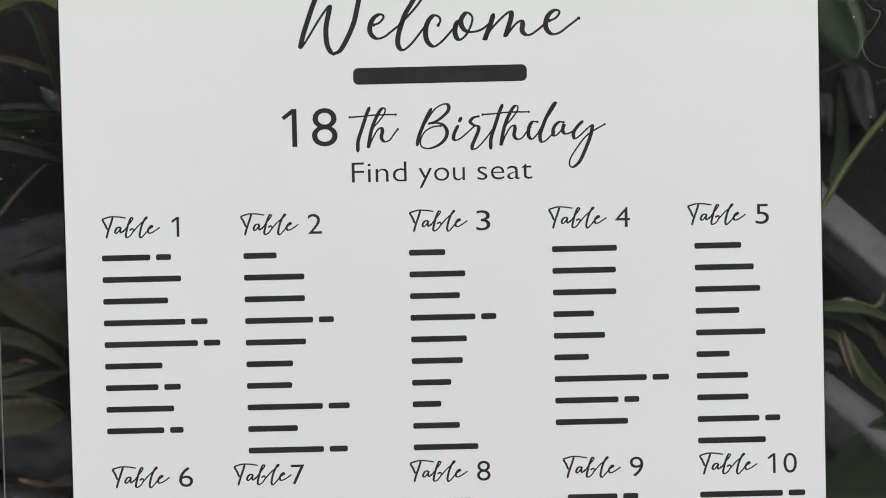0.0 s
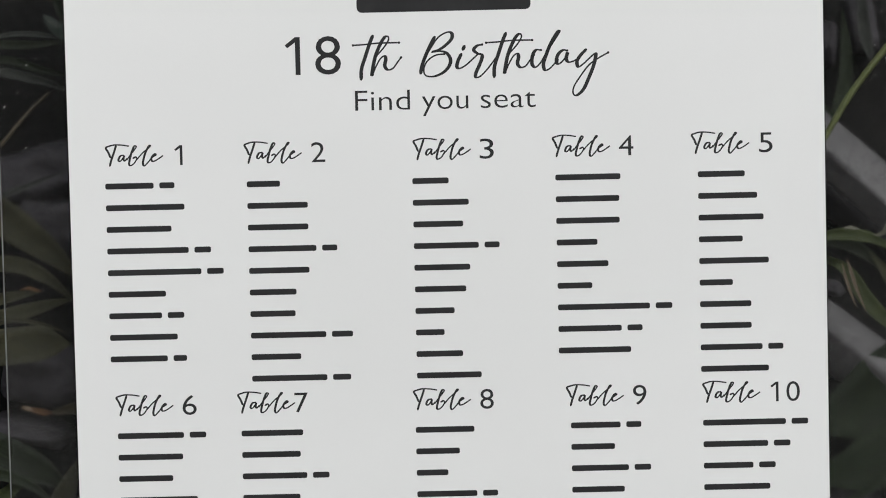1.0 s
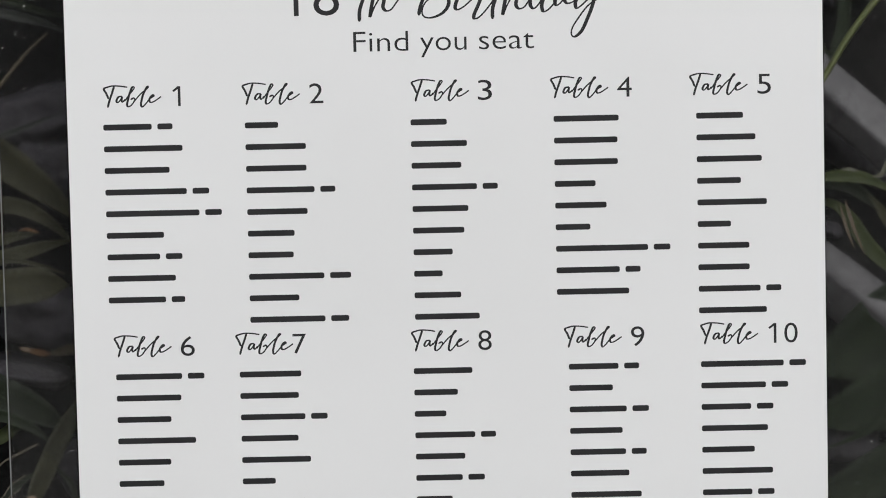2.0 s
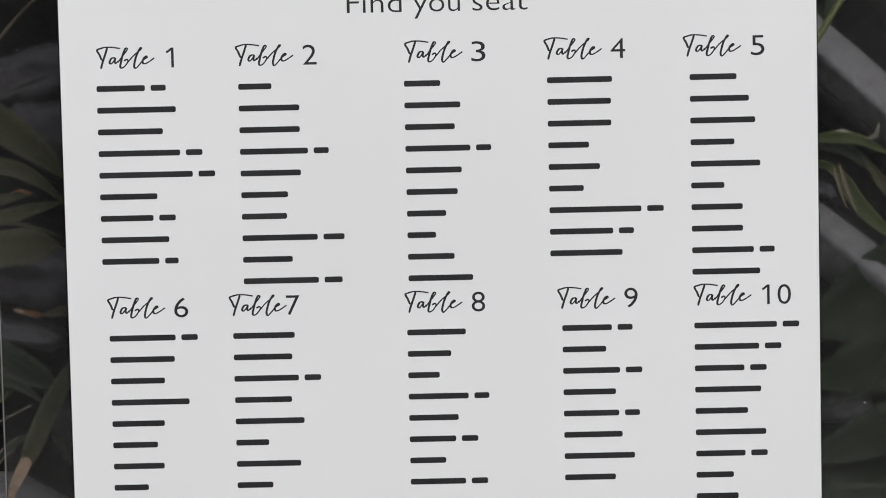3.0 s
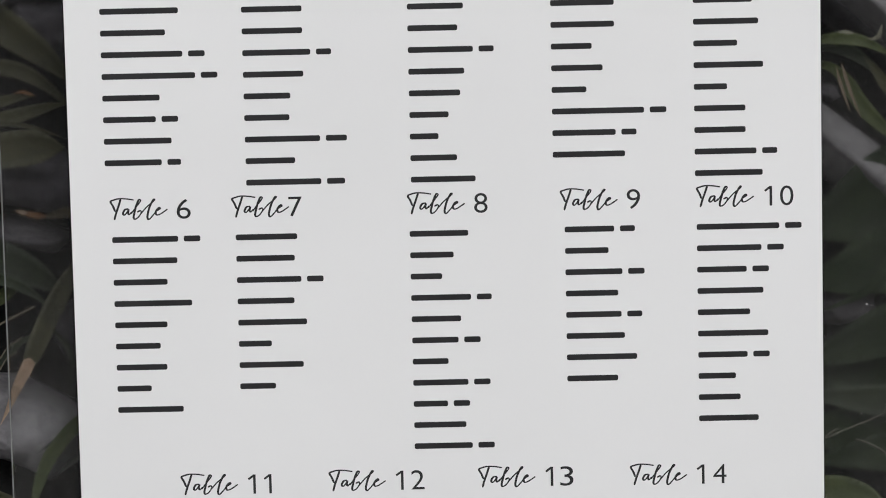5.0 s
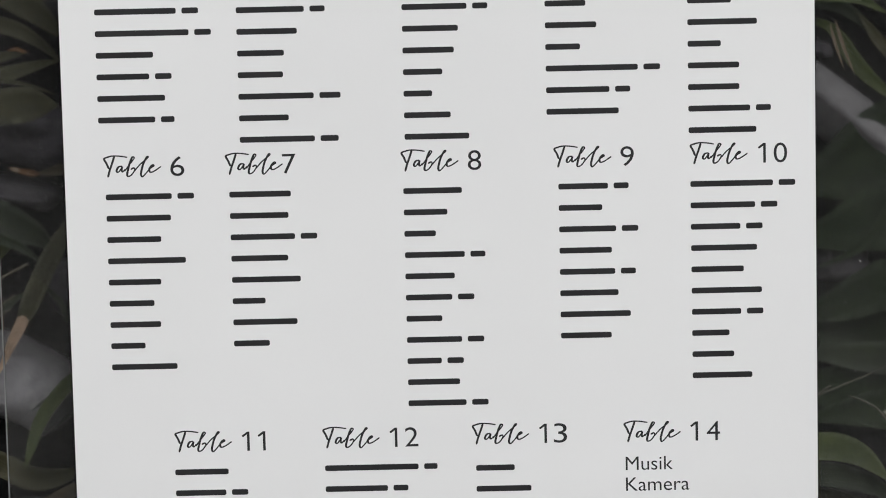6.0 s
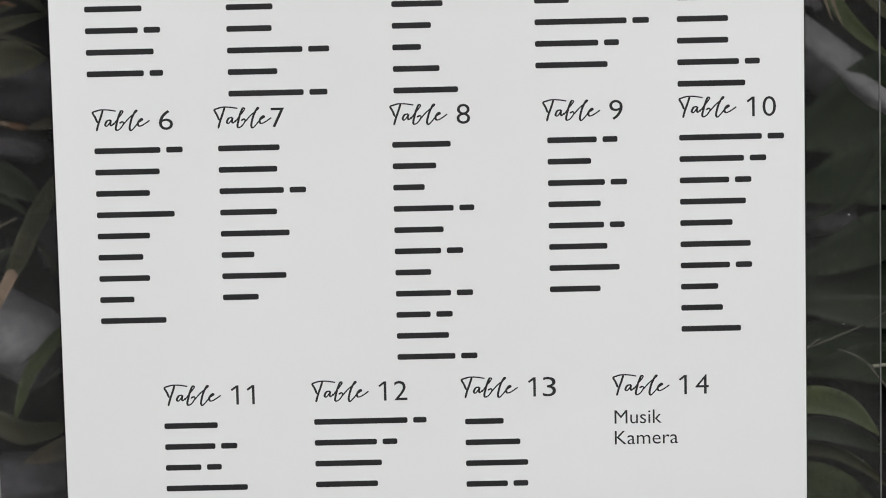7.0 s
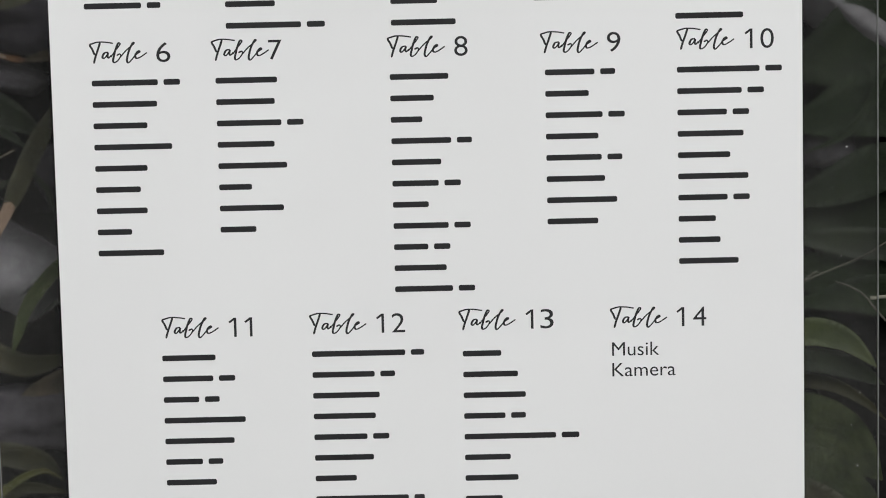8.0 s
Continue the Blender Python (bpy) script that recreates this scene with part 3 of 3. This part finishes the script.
stalk(p, [(-0.328, 0.085, 0.5666), (-0.3031, 0.085, 0.5939), (-0.295, 0.085, 0.6035), (-0.2858, 0.085, 0.6137), (-0.2774, 0.085, 0.6216), (-0.271, 0.085, 0.6269)], 0.0017, 0.0008, BROWN_LEAF, "stem", "olive brown stem")
blade(p, [(-0.3201, 0.11, 0.5521), (-0.3082, 0.11, 0.5557), (-0.2955, 0.11, 0.5597), (-0.2812, 0.11, 0.5653), (-0.2599, 0.11, 0.5726)], 0.0043, GREY_LEAF)
blade(p, [(-0.3344, 0.13, 0.5556), (-0.3151, 0.13, 0.5413), (-0.2958, 0.13, 0.527), (-0.2765, 0.13, 0.5115), (-0.2574, 0.13, 0.4924)], 0.0244, OLIVE_LEAF, fold=0.12)
blade(p, [(-0.3248, 0.105, 0.507), (-0.3052, 0.105, 0.5081), (-0.2896, 0.105, 0.5039), (-0.2743, 0.105, 0.4941), (-0.2572, 0.105, 0.4779)], 0.0117, OLIVE_LEAF, fold=0.15)
blade(p, [(-0.2954, 0.085, 0.4919), (-0.2896, 0.085, 0.4929), (-0.2854, 0.085, 0.4916), (-0.2807, 0.085, 0.4903)], 0.0023, RUST_LEAF, "leaf", "rust-brown withered leaf", rooted=False)
blade(p, [(-0.3289, 0.1, 0.4801), (-0.3132, 0.1, 0.4837), (-0.2994, 0.1, 0.4865), (-0.2833, 0.1, 0.4885)], 0.0085, OLIVE_LEAF)
blade(p, [(-0.328, 0.09, 0.4679), (-0.3083, 0.09, 0.4729), (-0.2907, 0.09, 0.4772), (-0.275, 0.09, 0.4811), (-0.2573, 0.09, 0.4846)], 0.0104, OLIVE_LEAF, fold=0.15)
blade(p, [(-0.3233, 0.085, 0.473), (-0.2961, 0.085, 0.4708), (-0.2838, 0.085, 0.4682), (-0.2722, 0.085, 0.4644), (-0.2626, 0.085, 0.4606)], 0.0031, OLIVE_LEAF)
blade(p, [(-0.3505, 0.08, 0.45), (-0.3311, 0.08, 0.4511), (-0.3077, 0.08, 0.4529), (-0.2844, 0.08, 0.4551), (-0.2615, 0.08, 0.4542)], 0.0254, OLIVE_LEAF, fold=0.12, full=0.75)
blade(p, [(-0.2768, 0.089, 0.4057), (-0.283, 0.089, 0.4066), (-0.2892, 0.089, 0.4079), (-0.2939, 0.089, 0.4092)], 0.0046, RUST_LEAF, "leaf", "rust-brown withered leaf", rooted=False, full=0.3)
blade(p, [(-0.2899, 0.088, 0.408), (-0.293, 0.088, 0.4091), (-0.2953, 0.088, 0.4097), (-0.298, 0.088, 0.4104)], 0.0031, DRY_LEAF, "leaf", "dry tan leaf tip", rooted=False, full=0.3)
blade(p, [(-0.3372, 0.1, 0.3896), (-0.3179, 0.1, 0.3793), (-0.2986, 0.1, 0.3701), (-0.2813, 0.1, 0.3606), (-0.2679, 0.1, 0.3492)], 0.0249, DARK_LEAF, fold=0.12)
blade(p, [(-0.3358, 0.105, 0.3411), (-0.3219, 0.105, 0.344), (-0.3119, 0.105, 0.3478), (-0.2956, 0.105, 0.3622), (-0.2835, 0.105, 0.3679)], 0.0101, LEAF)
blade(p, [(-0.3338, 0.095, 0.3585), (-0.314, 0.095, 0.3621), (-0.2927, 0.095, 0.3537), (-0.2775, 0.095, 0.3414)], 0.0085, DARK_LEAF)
stalk(p, [(-0.3253, 0.08, 0.3251), (-0.3093, 0.08, 0.3331), (-0.2982, 0.08, 0.3387), (-0.2866, 0.08, 0.3444)], 0.0008, 0.0006, TWIG, "twig", "thin dry twig")
stalk(p, [(-0.3182, 0.08, 0.3071), (-0.3061, 0.08, 0.316), (-0.2964, 0.08, 0.3225)], 0.0006, 0.0004, TWIG, "twig", "thin dry twig")
stalk(p, [(-0.3191, 0.085, 0.2983), (-0.3078, 0.085, 0.3072), (-0.3002, 0.085, 0.3122)], 0.0005, 0.0004, TWIG, "twig", "thin dry twig")
blade(p, [(-0.3196, 0.09, 0.3034), (-0.3055, 0.09, 0.3122), (-0.297, 0.09, 0.3188), (-0.2882, 0.09, 0.3234)], 0.0058, DARK_LEAF)
p = plant("grass_clump", GRASS, -0.17, 0.44)
blade(p, [(-0.2518, 0.09, 0.4112), (-0.2636, 0.09, 0.4084), (-0.2722, 0.09, 0.4066), (-0.2801, 0.09, 0.4056)], 0.0077, BROWN_LEAF, full=0.3)
blade(p, [(-0.2597, 0.1, 0.3023), (-0.2668, 0.1, 0.3133), (-0.2729, 0.1, 0.3206), (-0.2804, 0.1, 0.3295)], 0.0043, DARK_LEAF)
blade(p, [(-0.2389, 0.066, 0.4079), (-0.2528, 0.066, 0.3769), (-0.2631, 0.066, 0.3607), (-0.2731, 0.066, 0.3428), (-0.2823, 0.066, 0.3233), (-0.2891, 0.066, 0.3085), (-0.2942, 0.066, 0.2968)], 0.0138, OLIVE_LEAF, full=0.66, fold=0.15)
blade(p, [(-0.2881, 0.062, 0.3112), (-0.2911, 0.062, 0.3045), (-0.2953, 0.062, 0.2967), (-0.2999, 0.062, 0.2874), (-0.3046, 0.062, 0.2772), (-0.3109, 0.062, 0.2647)], 0.0084, DRY_LEAF, "leaf", "dry tan leaf tip", full=0.08, rooted=False, fold=0.15)
p = plant("grass_clump", GRASS, -0.43, 0.12)
blade(p, [(-0.33, 0.11, 0.2057), (-0.3106, 0.11, 0.195), (-0.291, 0.11, 0.1864), (-0.2709, 0.11, 0.188), (-0.2547, 0.11, 0.1937)], 0.0176, OLIVE_LEAF, fold=0.12)
blade(p, [(-0.3223, 0.085, 0.1337), (-0.3066, 0.085, 0.1293), (-0.2909, 0.085, 0.1257), (-0.2752, 0.085, 0.1212), (-0.263, 0.085, 0.1078)], 0.0178, OLIVE_LEAF, fold=0.12, full=0.6)
blade(p, [(-0.3155, 0.08, 0.096), (-0.3011, 0.08, 0.1051), (-0.2889, 0.08, 0.113), (-0.2748, 0.08, 0.1167), (-0.2624, 0.08, 0.1107)], 0.0054, YELLOW_LEAF)
blade(p, [(-0.3247, 0.09, 0.0957), (-0.3045, 0.09, 0.0993), (-0.2845, 0.09, 0.1021), (-0.2568, 0.09, 0.0974)], 0.0116, OLIVE_LEAF, fold=0.15)
blade(p, [(-0.3132, 0.075, 0.1319), (-0.2993, 0.075, 0.134), (-0.2902, 0.075, 0.1338), (-0.284, 0.075, 0.13)], 0.0027, OLIVE_LEAF)
blade(p, [(-0.3337, 0.095, 0.0864), (-0.31, 0.095, 0.0796), (-0.286, 0.095, 0.0791), (-0.2579, 0.095, 0.0825)], 0.0233, DARK_LEAF, fold=0.12)
p = plant("grass_clump", GRASS, -0.17, 0.24)
blade(p, [(-0.2416, 0.09, 0.2723), (-0.2529, 0.09, 0.2661), (-0.264, 0.09, 0.2567), (-0.2768, 0.09, 0.2418), (-0.2849, 0.09, 0.2283), (-0.2912, 0.09, 0.2111), (-0.2954, 0.09, 0.1978)], 0.0104, LEAF, full=0.55)
blade(p, [(-0.2566, 0.095, 0.2552), (-0.2699, 0.095, 0.2495), (-0.2796, 0.095, 0.2453), (-0.291, 0.095, 0.2371)], 0.0035, GREY_LEAF)
blade(p, [(-0.2539, 0.1, 0.2384), (-0.264, 0.1, 0.233), (-0.2706, 0.1, 0.2275), (-0.2784, 0.1, 0.2208)], 0.0043, GREY_LEAF)
blade(p, [(-0.2402, 0.08, 0.1878), (-0.2554, 0.08, 0.1829), (-0.2682, 0.08, 0.1783), (-0.2795, 0.08, 0.1745), (-0.2891, 0.08, 0.1711)], 0.0162, BROWN_LEAF, fold=0.12, full=0.35)

# beside the sheet's right margin
p = plant("leafy_plant", BROAD, 0.17, 0.66)
blade(p, [(0.2412, 0.09, 0.7578), (0.2582, 0.09, 0.7363), (0.2695, 0.09, 0.7167), (0.2788, 0.09, 0.6984), (0.2848, 0.09, 0.6859)], 0.0356, GLOSSY_LEAF, full=0.62, fold=0.18, turn=0.15)
blade(p, [(0.2579, 0.085, 0.6762), (0.2664, 0.085, 0.6799), (0.275, 0.085, 0.6839), (0.2835, 0.085, 0.6883)], 0.0019, OLIVE_LEAF, "leaf_edge", "thin pale leaf edge", rooted=False)
blade(p, [(0.2657, 0.13, 0.5968), (0.2754, 0.13, 0.6124), (0.278, 0.13, 0.632), (0.2776, 0.13, 0.6516), (0.2755, 0.13, 0.6713)], 0.0094, DARK_LEAF)
blade(p, [(0.2864, 0.12, 0.6791), (0.2892, 0.12, 0.6614), (0.2921, 0.12, 0.6457), (0.2954, 0.12, 0.6319)], 0.0086, GREY_LEAF, full=0.6)
stalk(p, [(0.2263, 0.05, 0.5446), (0.242, 0.05, 0.5691), (0.2561, 0.05, 0.5883), (0.2702, 0.05, 0.6112), (0.2849, 0.05, 0.6311), (0.2997, 0.05, 0.6486), (0.3198, 0.05, 0.6721)], 0.0021, 0.0023, STEM, "stem", "straight olive green stem")
p = plant("grass_clump", GRASS, 0.17, 0.4)
blade(p, [(0.253, 0.095, 0.514), (0.2647, 0.095, 0.5122), (0.2782, 0.095, 0.508), (0.2936, 0.095, 0.4967), (0.3108, 0.095, 0.4767)], 0.0101, DARK_LEAF)
blade(p, [(0.2517, 0.08, 0.5165), (0.2633, 0.08, 0.5178), (0.2768, 0.08, 0.5175), (0.2903, 0.08, 0.5141), (0.3094, 0.08, 0.5035)], 0.0085, LEAF, full=0.6)
blade(p, [(0.262, 0.07, 0.4997), (0.2726, 0.07, 0.491), (0.2809, 0.07, 0.478), (0.2907, 0.07, 0.4654), (0.3036, 0.07, 0.4531), (0.3188, 0.07, 0.4403)], 0.0107, LEAF, full=0.55)
blade(p, [(0.2663, 0.06, 0.4998), (0.2685, 0.06, 0.4909), (0.2714, 0.06, 0.4812), (0.2758, 0.06, 0.4687)], 0.0021, STRAW, "leaf", "dry tan blade", rooted=False)
blade(p, [(0.2699, 0.061, 0.5023), (0.2725, 0.061, 0.4934), (0.2765, 0.061, 0.481), (0.2831, 0.061, 0.4646)], 0.0025, STRAW, "leaf", "dry tan blade", rooted=False)
blade(p, [(0.2686, 0.071, 0.5227), (0.2728, 0.071, 0.5232), (0.2763, 0.071, 0.5225), (0.2801, 0.071, 0.5217)], 0.0023, PALE_LEAF, "leaf", "small pale withered leaf", rooted=False)
blade(p, [(0.2893, 0.071, 0.5176), (0.2932, 0.071, 0.5179), (0.2963, 0.071, 0.5197), (0.2979, 0.071, 0.5236), (0.2987, 0.071, 0.5282)], 0.0031, PALE_LEAF, "leaf", "small pale withered leaf", rooted=False)
p = plant("leafy_plant", BROAD, 0.41, 0.34)
blade(p, [(0.3217, 0.09, 0.4692), (0.314, 0.09, 0.4733), (0.3018, 0.09, 0.486), (0.2957, 0.09, 0.4951), (0.2873, 0.09, 0.5051)], 0.0085, OLIVE_LEAF)
blade(p, [(0.3382, 0.135, 0.4179), (0.3184, 0.135, 0.4104), (0.2984, 0.135, 0.3988), (0.2745, 0.135, 0.3873), (0.2387, 0.135, 0.3801)], 0.0591, SHADED_LEAF, fold=0.12)
blade(p, [(0.3412, 0.13, 0.3464), (0.3214, 0.13, 0.3549), (0.3015, 0.13, 0.3553), (0.2776, 0.13, 0.3478), (0.2418, 0.13, 0.3405)], 0.0472, SHADED_LEAF, fold=0.12)
blade(p, [(0.3363, 0.125, 0.3111), (0.3165, 0.125, 0.3115), (0.2966, 0.125, 0.3039), (0.2727, 0.125, 0.2944), (0.2368, 0.125, 0.2851)], 0.0353, SHADED_LEAF, fold=0.15)
blade(p, [(0.3203, 0.12, 0.3803), (0.3083, 0.12, 0.3566), (0.2963, 0.12, 0.3409), (0.2824, 0.12, 0.3312), (0.2566, 0.12, 0.3217)], 0.0078, SHADED_LEAF)
blade(p, [(0.3467, 0.145, 0.2771), (0.3227, 0.145, 0.2797), (0.2986, 0.145, 0.2802), (0.2746, 0.145, 0.2787), (0.2345, 0.145, 0.2755)], 0.0593, SHADED_LEAF, fold=0.1)
blade(p, [(0.3458, 0.14, 0.2231), (0.3217, 0.14, 0.2277), (0.2977, 0.14, 0.2315), (0.2737, 0.14, 0.2336), (0.2336, 0.14, 0.2357)], 0.0513, SHADED_LEAF, fold=0.1)
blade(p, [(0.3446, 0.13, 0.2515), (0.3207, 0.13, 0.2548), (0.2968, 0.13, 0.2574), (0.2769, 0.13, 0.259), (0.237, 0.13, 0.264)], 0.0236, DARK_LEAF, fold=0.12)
blade(p, [(0.3522, 0.115, 0.2051), (0.3322, 0.115, 0.2178), (0.3083, 0.115, 0.2224), (0.2844, 0.115, 0.2209), (0.2485, 0.115, 0.2156)], 0.0313, SHADED_LEAF, fold=0.12)
stalk(p, [(0.3448, 0.06, 0.286), (0.3292, 0.06, 0.2785), (0.3129, 0.06, 0.2694), (0.302, 0.06, 0.2629), (0.2891, 0.06, 0.2569), (0.2747, 0.06, 0.2513), (0.256, 0.06, 0.2437)], 0.0005, 0.0005, DULL_TWIG, "twig", "thin pale dry twig")
stalk(p, [(0.341, 0.06, 0.1967), (0.3254, 0.06, 0.2043), (0.3156, 0.06, 0.2113), (0.307, 0.06, 0.2211), (0.3019, 0.06, 0.2276), (0.2965, 0.06, 0.2341), (0.2864, 0.06, 0.2399), (0.2778, 0.06, 0.2428)], 0.0011, 0.0006, DULL_TWIG, "twig", "thin pale dry twig")
stalk(p, [(0.3256, 0.062, 0.2314), (0.3197, 0.062, 0.2311), (0.3084, 0.062, 0.2306), (0.3022, 0.062, 0.2303)], 0.0011, 0.0013, PALE_LEAF, "twig", "bleached twig end")
p = plant("leafy_plant", BROAD, 0.17, 0.1)
stalk(p, [(0.2498, 0.065, 0.2397), (0.2573, 0.065, 0.2439), (0.2608, 0.065, 0.2466), (0.2659, 0.065, 0.2497)], 0.0006, 0.0006, DULL_TWIG, "twig", "short tan twig")
blade(p, [(0.2346, 0.05, 0.2093), (0.2541, 0.05, 0.2105), (0.2696, 0.05, 0.2093), (0.2871, 0.05, 0.2017), (0.3058, 0.05, 0.1838)], 0.0198, LEAF, full=0.55, fold=0.12)
blade(p, [(0.2354, 0.06, 0.1932), (0.2549, 0.06, 0.1891), (0.2745, 0.06, 0.1863), (0.294, 0.06, 0.1794), (0.312, 0.06, 0.1686)], 0.0168, DARK_LEAF, full=0.6, fold=0.12)
blade(p, [(0.2406, 0.075, 0.1725), (0.2603, 0.075, 0.1704), (0.2799, 0.075, 0.1659), (0.2996, 0.075, 0.1541), (0.3154, 0.075, 0.1396)], 0.0100, OLIVE_LEAF)
blade(p, [(0.2242, 0.07, 0.1449), (0.2478, 0.07, 0.1411), (0.2675, 0.07, 0.1366), (0.2891, 0.07, 0.1232), (0.3116, 0.07, 0.0983)], 0.0461, MOSS_LEAF, full=0.6, fold=0.10)
blade(p, [(0.2271, 0.06, 0.123), (0.2506, 0.06, 0.1164), (0.2703, 0.06, 0.1078), (0.2939, 0.06, 0.089), (0.3175, 0.06, 0.0641)], 0.0306, MOSS_LEAF, full=0.6, fold=0.10)
blade(p, [(0.2304, 0.055, 0.0999), (0.2501, 0.055, 0.0962), (0.2697, 0.055, 0.0868), (0.2893, 0.055, 0.0701), (0.309, 0.055, 0.0493)], 0.0229, OLIVE_LEAF, full=0.6, fold=0.12)

# more of the same planting along the bank
pick = random.Random(11)
for k in range(60):
    x = pick.choice((-1, 1)) * pick.uniform(0.47, 1.3)
    z = pick.uniform(0.06, 0.72)
    p = plant("grass_clump", "dark green clump of grass on the bank", x, z)
    root = SIGN.inverted() @ Vector(p.location)
    for q in range(pick.randint(5, 8)):
        a = pick.uniform(-0.4, math.pi + 0.4)
        reach = pick.uniform(0.06, 0.15)
        dx, dz = math.cos(a) * reach, math.sin(a) * reach * 0.7
        lift = pick.uniform(0.03, 0.07)
        blade(p, [(root.x + dx * 0.5, max(root.y - lift, 0.12), root.z + dz * 0.6), (root.x + dx, max(root.y - lift * 1.1, 0.12), root.z + dz - 0.02)], pick.uniform(0.007, 0.014), pick.choice((DARK_LEAF, DARK_LEAF, OLIVE_LEAF)))
